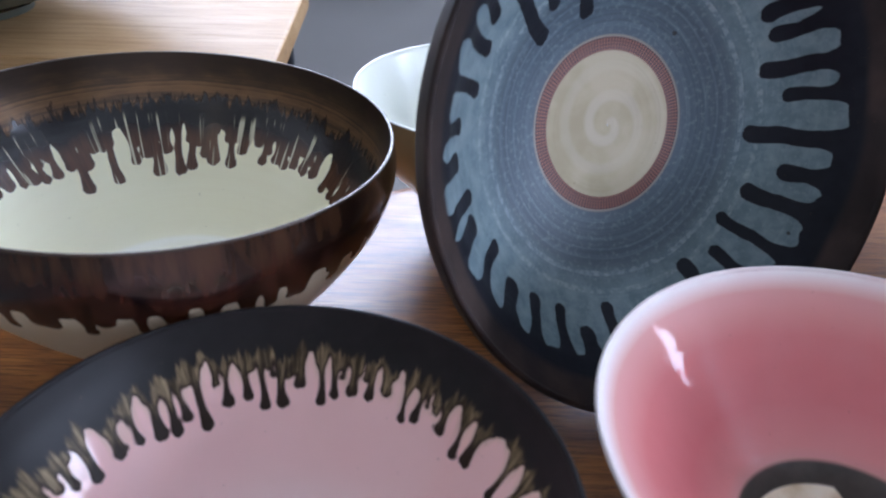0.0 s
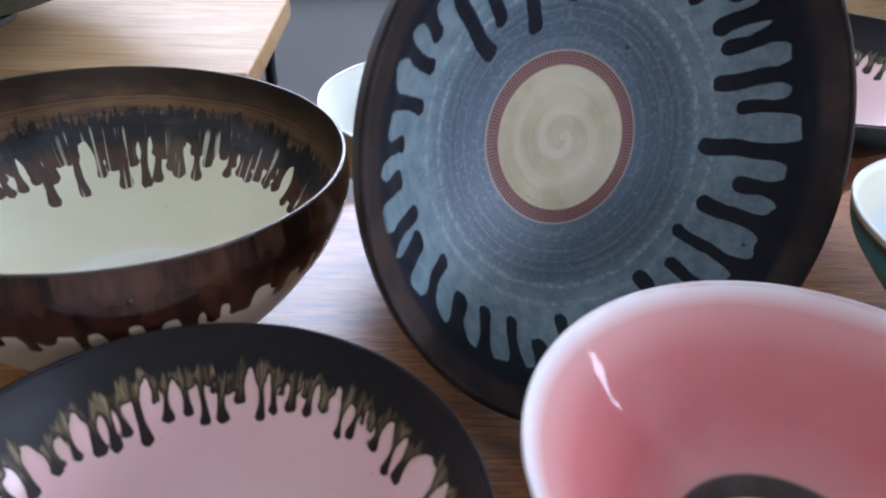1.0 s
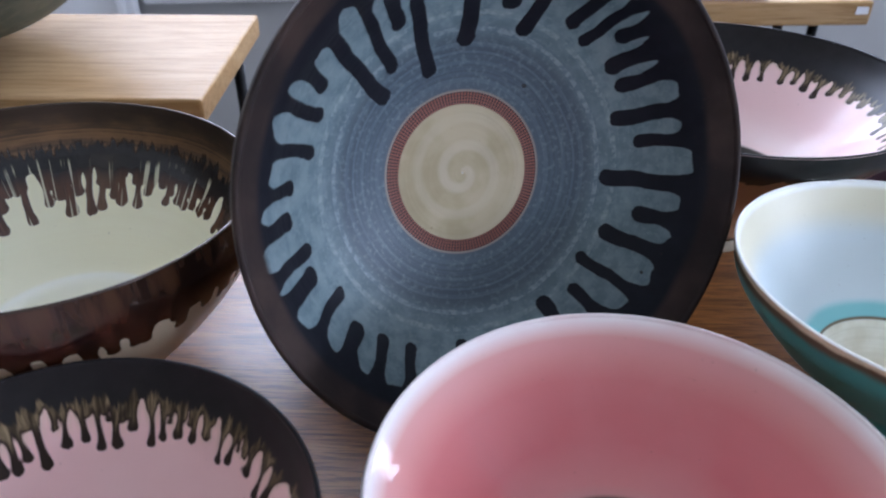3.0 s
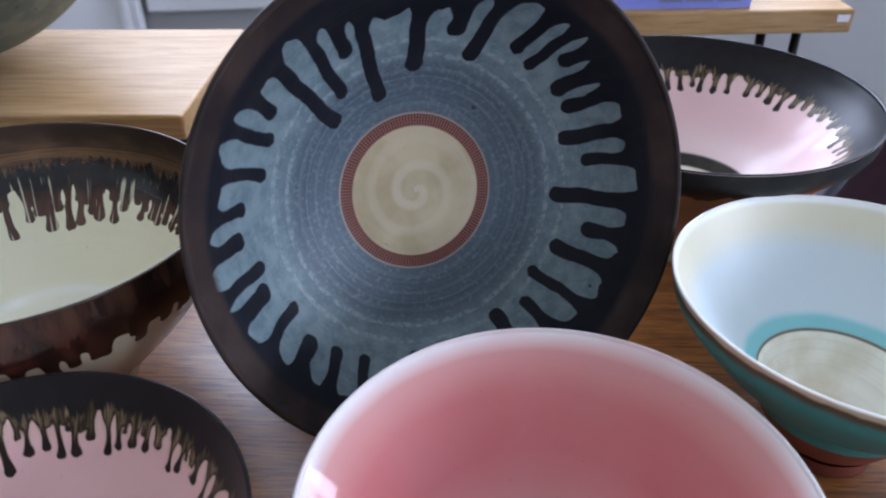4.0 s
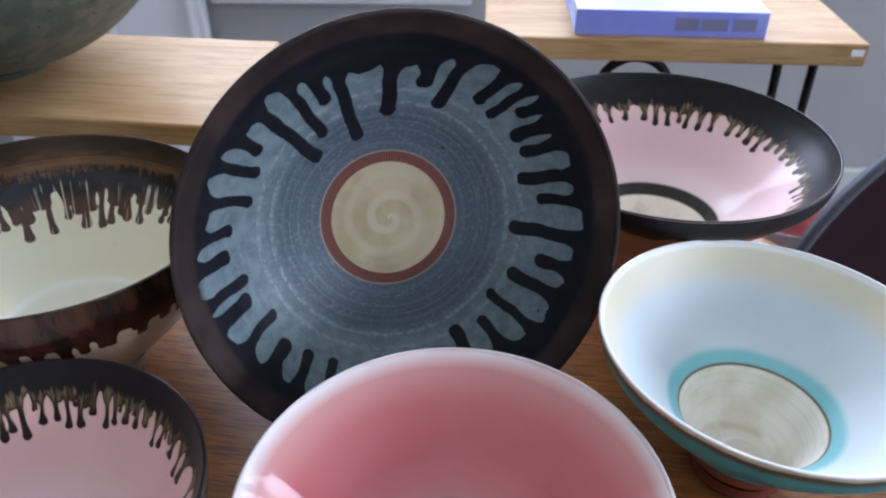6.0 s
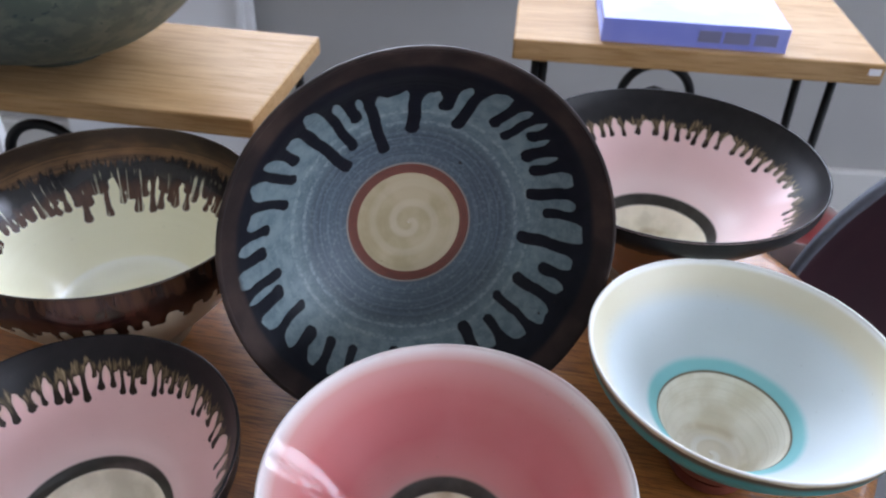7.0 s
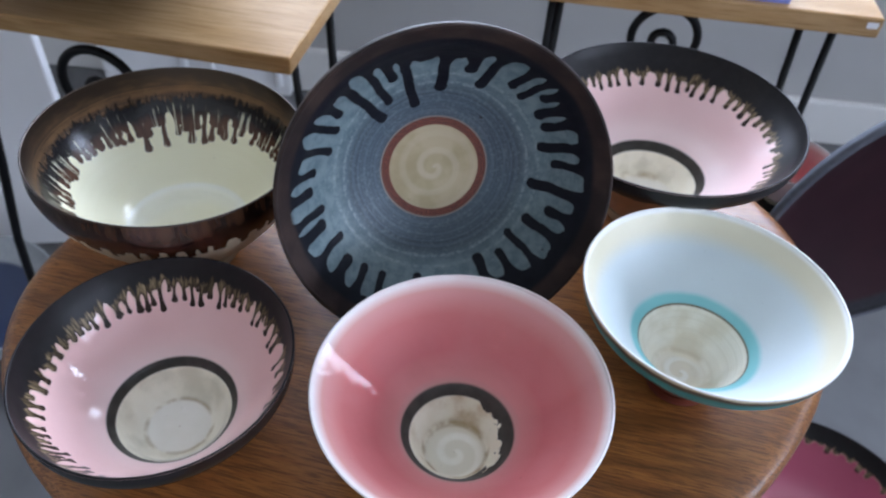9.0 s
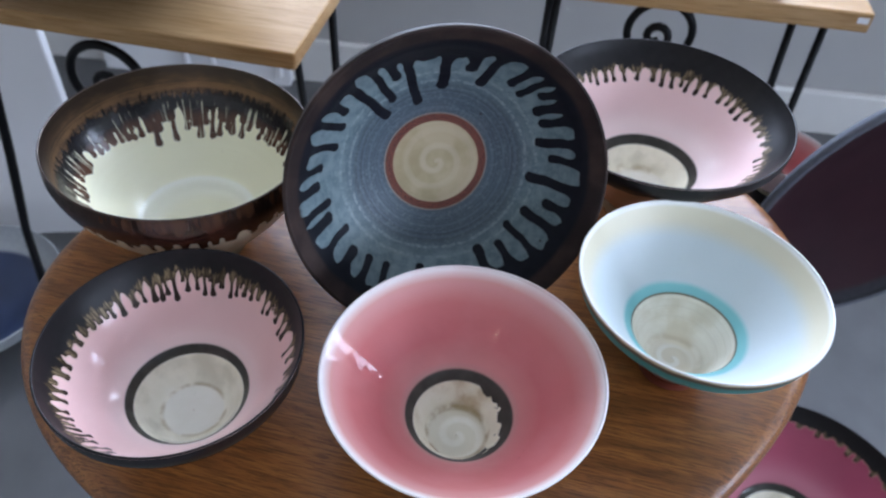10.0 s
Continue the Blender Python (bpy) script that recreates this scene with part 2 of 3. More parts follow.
        body = m.mix(m.step(rnw, 0.80, 0.93), body, m.mix(soft, (0.64, 0.59, 0.42), (0.74, 0.70, 0.55)))
        body = m.mix(m.step(rn, 0.975, 0.995), body, (0.84, 0.84, 0.80))
        c = m.mix(m.step(rnw, 0.55, 0.50), body, m.mix(soft, (0.16, 0.50, 0.52), (0.28, 0.60, 0.60)))
        well = m.mix(m.step(m.noise(40, 4), 0.38, 0.7), m.mix(m.step(rn, 0.12, 0.3), (0.66, 0.61, 0.49), (0.88, 0.85, 0.74)), (0.72, 0.66, 0.51))
        well = m.mix(m.math("MULTIPLY", m.step(turned, 0.42, 0.66), 0.25), well, (0.60, 0.55, 0.42))
        well = m.mix(m.math("MULTIPLY", m.step(m.attr("swirl"), 0.1, 0.9), m.step(rn, 0.20, 0.12)), well, (0.76, 0.74, 0.66))
        # painted shade where the well's wall meets its floor
        crease_shade = m.math("MULTIPLY", m.step(m.math("ABSOLUTE", m.math("SUBTRACT", rnw, 0.225)), 0.034, 0.004), m.step(m.noise(70, 4), 0.40, 0.65))
        well = m.mix(m.math("MULTIPLY", crease_shade, 0.45), well, (0.46, 0.38, 0.23))
        c = m.mix(m.step(rn, 0.458, 0.448), c, (0.16, 0.11, 0.06))
        c = m.mix(m.step(rn, 0.446, 0.438), c, well)
        oe = m.math("ADD", deep, m.math("MULTIPLY", m.noise(70, 4, (1, 1, 0.6)), 0.004))
        teal = m.mix(soft, (0.03, 0.20, 0.19), (0.08, 0.33, 0.31))
        outc = m.mix(m.step(oe, 0.0035, 0.0055), m.mix(soft, (0.55, 0.46, 0.30), (0.70, 0.62, 0.46)), m.mix(m.step(oe, 0.0065, 0.011), (0.10, 0.06, 0.03), teal))
        outc = m.mix(m.step(deep, 0.092, 0.096), outc, (0.22, 0.05, 0.025))
        c = m.mix(side, c, outc)
        rough = m.mixf(m.step(rn, 0.50, 0.45), 0.42, 0.55)
    elif kind == "blue":
        body = m.mix(m.step(turned, 0.38, 0.68), m.mix(soft, (0.054, 0.079, 0.101), (0.076, 0.106, 0.130)), m.mix(soft, (0.078, 0.114, 0.146), (0.110, 0.151, 0.182)))
        body = m.mix(m.step(rnw, 0.52, 0.68), body, m.mix(m.step(fine, 0.3, 0.7), (0.116, 0.172, 0.194), (0.190, 0.255, 0.272)))
        body = m.mix(m.math("MULTIPLY", m.math("MULTIPLY", m.step(turned, 0.56, 0.66), m.step(m.noise(90, 4), 0.42, 0.6)), 0.16), body, (0.30, 0.37, 0.37))
        body = m.mix(m.math("MULTIPLY", m.step(m.noise(420, 3), 0.50, 0.72), 0.32), body, (0.26, 0.33, 0.34))
        ridge = m.math("MULTIPLY", m.math("MULTIPLY", m.step(rnw, 0.52, 0.60), m.step(rnw, 0.78, 0.66)), m.step(turned, 0.50, 0.62))
        body = m.mix(m.math("MULTIPLY", m.math("MULTIPLY", ridge, m.step(m.noise(330, 3), 0.42, 0.62)), 0.42), body, (0.36, 0.42, 0.42))
        body = m.mix(m.step(m.noise(90, 1), 0.78, 0.80), body, (0.03, 0.03, 0.03))
        dark = m.mix(fine, (0.005, 0.006, 0.010), (0.013, 0.014, 0.021))
        run = m.math("ADD", run, m.math("MULTIPLY", m.math("SUBTRACT", m.streak(190, 0.5), 0.5), 0.0026))
        c = m.mix(m.step(run, -0.0004, 0.0004), body, dark)
        rimc = m.mix(m.step(m.noise(40, 5), 0.35, 0.75), (0.024, 0.017, 0.016), (0.054, 0.035, 0.029))
        c = m.mix(m.step(rnw, 0.918, 0.945), c, rimc)
        red = m.mix(m.step(m.attr("hatch"), -0.1, 0.1), (0.26, 0.078, 0.048), (0.045, 0.014, 0.012))
        c = m.mix(m.step(rn, 0.360, 0.350), c, (0.28, 0.24, 0.20))
        c = m.mix(m.step(rn, 0.348, 0.344), c, red)
        tan = m.mix(m.math("MULTIPLY", m.step(m.attr("swirl"), -0.2, 1.0), m.mixf(m.step(rn, 0.06, 0.24), 0.55, 0.22)), m.mix(m.step(m.noise(40, 4), 0.35, 0.65), (0.40, 0.325, 0.185), (0.50, 0.415, 0.26)), (0.60, 0.53, 0.385))
        tan = m.mix(m.step(m.noise(130, 2), 0.72, 0.76), tan, (0.28, 0.21, 0.11))
        c = m.mix(m.step(rn, 0.296, 0.291), c, tan)
        c = m.mix(side, c, rimc)
        rough = m.mixf(m.step(rn, 0.86, 0.89), 0.45, 0.58)
        m.set("Specular IOR Level", m.mixf(m.step(run, -0.0004, 0.0004), 0.38, 0.18))
    elif kind == "cream_plain":
        c = m.mix(side, m.mix(soft, (0.72, 0.74, 0.66), (0.80, 0.81, 0.74)), m.mix(soft, (0.50, 0.40, 0.20), (0.62, 0.52, 0.30)))
        rough = 0.25
    elif kind == "burgundy":
        body = m.mix(soft, (0.016, 0.005, 0.008), (0.032, 0.008, 0.012))
        grey = m.mix(fine, (0.18, 0.18, 0.18), (0.27, 0.27, 0.27))
        c = m.mix(m.step(run, -0.0005, 0.0005), m.mix(0.8, grey, body), body)
        c = m.mix(m.step(rn, 0.90, 0.95), c, m.mix(fine, (0.012, 0.012, 0.014), (0.03, 0.03, 0.035)))
        c = m.mix(m.step(rn, 1.005, 1.015), c, m.mix(fine, (0.075, 0.08, 0.095), (0.125, 0.13, 0.15)))
        c = m.mix(side, c, m.mix(fine, (0.075, 0.082, 0.10), (0.13, 0.14, 0.165)))
        rough = 0.6
        m.set("Specular IOR Level", 0.15)
    elif kind == "navy":
        body = m.mix(soft, (0.012, 0.022, 0.06), (0.03, 0.05, 0.11))
        c = m.mix(m.step(rn, 0.80, 0.84), body, m.mix(fine, (0.25, 0.27, 0.28), (0.38, 0.40, 0.41)))
        c = m.mix(side, c, m.mix(fine, (0.2, 0.21, 0.22), (0.34, 0.36, 0.36)))
        rough = 0.4
    else:  # green
        spots = m.step(m.noise(55, 4), 0.45, 0.62)
        c = m.mix(spots, m.mix(soft, (0.042, 0.060, 0.050), (0.095, 0.115, 0.090)), m.mix(fine, (0.090, 0.108, 0.084), (0.145, 0.150, 0.115)))
        c = m.mix(m.step(m.noise(120, 3), 0.64, 0.70), c, (0.02, 0.04, 0.04))
        rough = 0.55
    c = m.mix(m.math("MULTIPLY", clean, 0.35), c, m.mix(0.75, c, (0.1, 0.06, 0.03)))
    m.color(c)
    m.set("Roughness", rough), m.set("Metallic", metal)
    lift = m.math("ADD", m.math("MULTIPLY", turned, 0.8 if kind == "blue" else 0.12), m.math("MULTIPLY", soft, 1.2))
    lift = m.math("ADD", lift, m.math("MULTIPLY", m.step(run, -0.0006, 0.0012), 0.5))
    lift = m.math("ADD", lift, m.math("MULTIPLY", fine, 0.12))
    if kind == "pink":
        lift = m.math("ADD", lift, m.math("MULTIPLY", m.noise(42, 2), 2.4))
    m.bump(lift, 0.35, 0.0007)
    return m.m


# ---- building helpers ----
def part(name, bm, mat, parent=None, label="", smooth=True):
    me = bpy.data.meshes.new(name)
    bm.to_mesh(me)
    bm.free()
    me.materials.append(mat)
    if smooth:
        me.shade_smooth()
    ob = new(name, me)
    ob.parent = parent
    if label:
        ob["label"] = label
    return ob


def anchor(name, m, label, category, group=""):
    ob = new(name)
    ob.matrix_world = m
    ob.empty_display_size = 0.05
    return tagged(ob, label, category, group)


def box_bm(sx, sy, sz, bevel=0.003, at=(0, 0, 0), bm=None):
    bm = bm or bmesh.new()
    made = bmesh.ops.create_cube(bm, size=1, matrix=Matrix.Translation(at) @ Matrix.Diagonal((sx, sy, sz, 1)))
    if bevel:
        es = {e for v in made["verts"] for e in v.link_edges}
        bmesh.ops.bevel(bm, geom=list(es), offset=bevel, segments=2, affect="EDGES", profile=0.5)
    return bm


def tube_bm(points, r, sides=10, bm=None):
    """A rod of radius r along points."""
    bm = bm or bmesh.new()
    pts = [Vector(p) for p in points]
    rings, up = [], None
    for i, p in enumerate(pts):
        d = (pts[min(i + 1, len(pts) - 1)] - pts[max(i - 1, 0)]).normalized()
        if up is None:
            up = d.orthogonal().normalized()
        up = (up - d * up.dot(d)).normalized()
        w = d.cross(up)
        rings.append([bm.verts.new(p + (up * math.cos(a) + w * math.sin(a)) * r) for a in (2 * math.pi * k / sides for k in range(sides))])
    for a, b in zip(rings, rings[1:]):
        for k in range(sides):
            bm.faces.new((a[k], a[(k + 1) % sides], b[(k + 1) % sides], b[k]))
    bm.faces.new(rings[0][::-1]), bm.faces.new(rings[-1])
    return bm


def smooth_line(points, n):
    """n points along a smooth line through the given (r, z) points."""
    p = np.array(points, float)
    s = np.r_[0, np.cumsum(np.hypot(*np.diff(p, axis=0).T))]
    fine = np.linspace(0, s[-1], n)
    tang = np.gradient(p, s, axis=0)
    out = np.zeros((n, 2))
    for k, v in enumerate(fine):
        i = min(max(np.searchsorted(s, v) - 1, 0), len(s) - 2)
        h = s[i + 1] - s[i]
        u = (v - s[i]) / h
        out[k] = ((2 * u**3 - 3 * u**2 + 1) * p[i] + (u**3 - 2 * u**2 + u) * h * tang[i] + (3 * u**2 - 2 * u**3) * p[i + 1] + (u**3 - u**2) * h * tang[i + 1])
    return out


def runs_field(theta, r, deep, runs, band, wob, flare, neck):
    """Metres inside the dark glaze for a grid of angles and depths: a band below the rim and runs (angle in degrees, length, half width)."""
    th, dp = np.meshgrid(theta, deep)
    rr = np.repeat(np.maximum(r, 1e-4)[:, None], len(theta), 1)
    if isinstance(band, (list, tuple)):
        at, amount = np.array(sorted(band)).T
        band = np.interp(th, np.radians(at), amount * 0.001, period=2 * np.pi)
    edge = band + wob * (np.sin(th * 23 + 1) + 0.7 * np.sin(th * 41 + 2.2) + 0.5 * np.sin(th * 67))
    base = edge - dp
    field = base.copy()
    for k, (a, length, hw) in enumerate(runs):
        dx = ((th - radians(a) + np.pi) % (2 * np.pi) - np.pi) * rr
        dx = dx + 0.00035 * np.sin(dp * 260 + k * 1.7)
        tipw = hw * (neck + (1.06 - neck) * np.clip((dp - length + 4 * hw) / (3 * hw), 0, 1) ** 2 + flare * np.clip(1 - (dp - edge) / 0.010, 0, 1.5) ** 2)
        dy = np.maximum(dp - (length - hw), 0)
        one = tipw - np.hypot(dx, dy)
        h = np.clip(0.5 + 0.5 * (field - one) / 0.0012, 0, 1)
        field = field * h + one * (1 - h) + 0.0012 * h * (1 - h)
    return field, base


def thrown_bowl(name, m, mat, inner, outer, label, runs=(), band=0.0, wob=0.0, foot=None, foot_mat=None, seg=720, n_in=130, n_out=46, warp=(), flare=0.8, neck=0.62, out_runs=(), out_band=0.0, category="bowl", group="bowls on the oval table"):
    """A wheel-thrown bowl: inner and outer are (r, z) lines from the rim down, z from the foot's base."""
    thing = anchor(name, m, label, category, group)
    R = inner[0][0]
    pi, po = smooth_line(inner, n_in), smooth_line(outer, n_out)
    lip = 0.5 * abs(po[0, 0] - pi[0, 0]) + 1e-4
    arc = [((pi[0, 0] + po[0, 0]) / 2 + math.cos(a) * lip, pi[0, 1] + math.sin(a) * lip * 1.1) for a in np.linspace(0.35, math.pi - 0.35, 5)]
    line = np.vstack([po[::-1], arc, pi])
    n_po, n_arc = len(po), len(arc)
    side = np.r_[np.ones(n_po), np.linspace(1, 0, n_arc + 2)[1:-1] * 0, np.zeros(n_in)]
    d_in = np.r_[0, np.cumsum(np.hypot(*np.diff(pi, axis=0).T))]
    d_out = np.r_[0, np.cumsum(np.hypot(*np.diff(po, axis=0).T))]
    deep = np.r_[d_out[::-1], np.zeros(n_arc), d_in]
    th = np.linspace(0, 2 * np.pi, seg, endpoint=False)
    rows_n = len(line)
    rad = np.repeat(line[:, 0][:, None], seg, 1)
    zz = np.repeat(line[:, 1][:, None], seg, 1)
    wob_r, wob_z = np.zeros(seg), np.zeros(seg)
    for k, amp_r, amp_z, ph in warp:
        wob_r += amp_r * np.cos(k * (th - radians(ph)))
        wob_z += amp_z * np.cos(k * (th - radians(ph)))
    share = (line[:, 0] / R)[:, None] ** 2
    rad2 = rad * (1 + wob_r[None] * share)
    zz = zz + wob_z[None] * share * R
    co = np.stack([rad2 * np.cos(th), rad2 * np.sin(th), zz], -1).reshape(-1, 3)
    fields = {"side": np.repeat(side, seg), "rn": (rad / R).ravel(), "deep": np.repeat(deep, seg)}
    f_run, f_band = runs_field(th, line[:, 0], deep, runs, band, wob, flare, neck)
    if not runs and not band:
        f_run[:] = -1
    f_run[:n_po] = -1
    if out_runs:
        f_run[:n_po] = runs_field(th, line[:n_po, 0], deep[:n_po], out_runs, out_band, 0.0007, 0.7, 0.75)[0]
    fields["run"], fields["band"] = f_run.ravel(), f_band.ravel()
    tg, rg = np.meshgrid(th, line[:, 0])
    fields["cx"], fields["sx"] = (np.cos(tg) * R).ravel(), (np.sin(tg) * R).ravel()
    fields["hatch"] = (np.sin(tg * 76 + rg * 2000) * np.sin(tg * 76 - rg * 2000)).ravel()
    fields["swirl"] = np.sin(tg + rg * 430).ravel()
    idx = np.arange(rows_n * seg).reshape(rows_n, seg)
    nxt = np.roll(idx, -1, 1)
    quads = np.stack([idx[:-1], nxt[:-1], nxt[1:], idx[1:]], -1).reshape(-1, 4)
    me = bpy.data.meshes.new("body")
    me.vertices.add(len(co)), me.loops.add(quads.size), me.polygons.add(len(quads))
    me.vertices.foreach_set("co", co.ravel())
    me.loops.foreach_set("vertex_index", quads.ravel().astype(np.int32))
    me.polygons.foreach_set("loop_start", np.arange(0, quads.size, 4, dtype=np.int32))
    me.update(calc_edges=True)
    for key, v in fields.items():
        me.attributes.new(key, "FLOAT", "POINT").data.foreach_set("value", v.astype(np.float32))
    me.materials.append(mat)
    me.shade_smooth()
    body = new("body", me)
    body.parent = thing
    if foot:
        fr, fh = foot
        bm = bmesh.new()
        prof = [(fr * 0.80, fh * 0.5), (fr * 0.80, 0.0008), (fr * 0.84, 0), (fr * 0.96, 0), (fr, 0.0008), (fr * 1.0, fh * 0.6), (fr * 1.04, fh * 1.15)]
        rings = [[bm.verts.new((r * math.cos(a), r * math.sin(a), z)) for a in (2 * math.pi * k / 96 for k in range(96))] for r, z in prof]
        for a, b in zip(rings, rings[1:]):
            for k in range(96):
                bm.faces.new((a[k], a[(k + 1) % 96], b[(k + 1) % 96], b[k]))
        part("foot_ring", bm, foot_mat, thing, "unglazed foot ring")
    return thing


# ---- surfaces ----
M_TABLE = wood("table_wood", (0.350, 0.142, 0.036), (0.265, 0.096, 0.023), (0.062, 0.019, 0.005), (1.2, 11, 11), 4.2, 0.32, 0.40, 0.22)
M_BOARD = wood("pale_board", (0.48, 0.31, 0.155), (0.42, 0.255, 0.115), (0.31, 0.175, 0.070), (1, 7, 7), 1.8, 0.44, 0.15)
M_IRON = plain("black_iron", (0.012, 0.012, 0.013), 0.45, 0.6)
M_WALL = plain("grey_wall", (0.39, 0.385, 0.37), 0.8, vary=0.08, scale=4)
M_WHITE = plain("white_paint", (0.78, 0.78, 0.78), 0.5, vary=0.06, scale=5)
M_FLOOR = plain("grey_floor", (0.112, 0.113, 0.115), 0.55, vary=0.55, scale=7, bump=0.2)
M_FOOT = plain("bare_clay", (0.52, 0.45, 0.33), 0.7, vary=0.2, scale=60)
M_CLAY = plain("dark_clay", (0.07, 0.075, 0.055), 0.7, vary=0.3, scale=60)
M_FOOT_RED = plain("bare_red_clay", (0.17, 0.034, 0.018), 0.6, vary=0.3, scale=60)


# ---- the room ----
def slab(name, size, m, mat, label, bevel=0.0):
    bm = box_bm(*size, bevel=bevel)
    ob = part(name, bm, mat, smooth=False)
    ob.matrix_world = m
    return tagged(ob, label, name.split("_")[0], kind="structure")


slab("floor", (9, 8, 0.1), pose(0.9, -0.6, -0.05), M_FLOOR, "grey painted concrete floor")
# unseen ceiling, added to close the room; its off-white warms the bounce
M_CEILING = plain("off_white_paint", (0.79, 0.775, 0.745), 0.8, vary=0.06, scale=5)
slab("ceiling", (9, 8, 0.1), pose(0.9, -0.6, 2.65), M_CEILING, "unseen off-white ceiling, added to bounce warm light")
slab("wall_north_low", (9, 0.12, 1.1), BACK @ pose(0, 0.06, 0.55), M_WALL, "grey painted wall below the window")
slab("wall_north_high", (9, 0.12, 0.3), BACK @ pose(0, 0.06, 2.45), M_WALL, "grey painted wall above the window")
for x0, x1 in ((-4.5, -1.05), (0.85, 1.8), (3.3, 4.5)):
    slab("wall_north_side", (x1 - x0, 0.12, 1.2), BACK @ pose((x0 + x1) / 2, 0.06, 1.7), M_WALL, "grey painted wall beside the window")
M_BASE = plain("grey_paint", (0.64, 0.63, 0.60), 0.55, vary=0.12, scale=6)
slab("baseboard", (7, 0.025, 0.13), BACK @ pose(0, -0.0125, 0.065), M_BASE, "pale grey painted baseboard", 0.006)
# unseen walls, added to close the room; their cream warms the indirect light
M_PALE = plain("cream_wall", (0.67, 0.645, 0.60), 0.8, vary=0.08, scale=4)
slab("wall_west", (0.12, 8, 2.6), pose(-2.46, -0.6, 1.3), M_PALE, "unseen cream wall, added to bounce warm light")
slab("wall_east_low", (0.12, 8, 1.1), pose(4.46, -0.6, 0.55), M_PALE, "unseen cream wall below the window, added to bounce warm light")
slab("wall_east_high", (0.12, 8, 0.3), pose(4.46, -0.6, 2.45), M_PALE, "unseen cream wall above the window, added to bounce warm light")
for y0, y1 in ((-3.7, -2.75), (-1.25, -0.8), (0.8, 3.9)):
    slab("wall_east_side", (0.12, y1 - y0, 1.2), pose(4.46, (y0 + y1) / 2, 1.7), M_PALE, "unseen cream wall beside the window, added to bounce warm light")
slab("wall_south", (9, 0.12, 2.6), pose(0.9, -3.4, 1.3), M_PALE, "unseen cream wall, added to bounce warm light")


def window(name, m, w, h, cols, rows=2):
    win = tagged(new(name), "white framed window with clear daylight outside", "window", kind="structure")
    win.matrix_world = m
    for k in range(rows + 1):
        part("window_frame", box_bm(w, 0.05, 0.055, 0.004, (0, 0, 0.0275 + (h - 0.055) * k / rows)), M_WHITE, win, smooth=False)
    for k in range(cols + 1):
        part("window_frame", box_bm(0.055, 0.056, h, 0.004, (-w / 2 + 0.02 + (w - 0.04) * k / cols, 0, h / 2)), M_WHITE, win, smooth=False)
    part("window_sill", box_bm(w + 0.1, 0.18, 0.03, 0.006, (0, -0.06, -0.015)), M_WHITE, win, smooth=False)


window("window_1", BACK @ pose(-0.1, 0.06, 1.1), 1.9, 1.2, 3)
window("window_3", BACK @ pose(2.55, 0.06, 1.1), 1.5, 1.2, 5, 4)
window("window_2", pose(4.46, 0.0, 1.1, 0, 0, -90), 1.6, 1.2, 3, 4)
# unseen window, added only as the opening for the south-east fill light
window("added_window", pose(4.46, -2.0, 1.1, 0, 0, -90), 1.5, 1.2, 3, 4)

for x, y, z in SPOTS:
    lamp = anchor("ceiling_spot", pose(x, y, 2.6), "small white ceiling spot lamp", "lamp", "ceiling spots")
    bm = bmesh.new()
    bmesh.ops.create_cone(bm, cap_ends=False, segments=24, radius1=0.05, radius2=0.045, depth=0.10, matrix=pose(0, 0, -0.05))
    part("housing", bm, M_WHITE, lamp)

# ---- the oval table ----
OVAL = pose(0.11, 0.33, TAB)
OUTLINE = (0.3098, 0.0069, -0.0183, 0.0284, 0.0451, -0.0182, 0.0027, 0.003, 0.0028)


def oval_top(thick, rnd, n=192):
    """A slab with a free oval outline and a softly rounded edge."""
    bm = bmesh.new()
    prof = [(-0.999, -thick), (-rnd * 1.4, -thick), (-rnd * 0.4, -thick * 0.88), (-rnd * 0.05, -thick * 0.65), (0, -thick * 0.5), (-rnd * 0.05, -thick * 0.35), (-rnd * 0.3, -thick * 0.12), (-rnd * 0.6, -thick * 0.03), (-rnd, 0), (-0.999, 0)]
    rings = []
    for d, z in prof:
        ring = []
        for k in range(n):
            t = 2 * math.pi * k / n
            L = OUTLINE[0] + sum(OUTLINE[2 * j - 1] * math.cos(j * t) + OUTLINE[2 * j] * math.sin(j * t) for j in range(1, 5))
            r = L + d if d > -0.5 else 0.002
            ring.append(bm.verts.new((r * math.cos(t), r * math.sin(t), z)))
        rings.append(ring)
    for p, q in zip(rings, rings[1:]):
        for k in range(n):
            bm.faces.new((p[k], p[(k + 1) % n], q[(k + 1) % n], q[k]))
    return bm


table = anchor("oval_table", OVAL, "small oval table of oiled brown wood with rounded edge", "table")
part("tabletop", oval_top(0.024, 0.02), M_TABLE, table)
for sx, sy in ((1, 1), (1, -1), (-1, 1), (-1, -1)):
    part("leg", tube_bm([(sx * 0.13, sy * 0.12, -0.022), (sx * 0.16, sy * 0.15, -0.70), (sx * 0.16, sy * 0.15, -0.72)], 0.014), M_TABLE, table)

# ---- bowls on the table ----
rnd = random.Random(7)
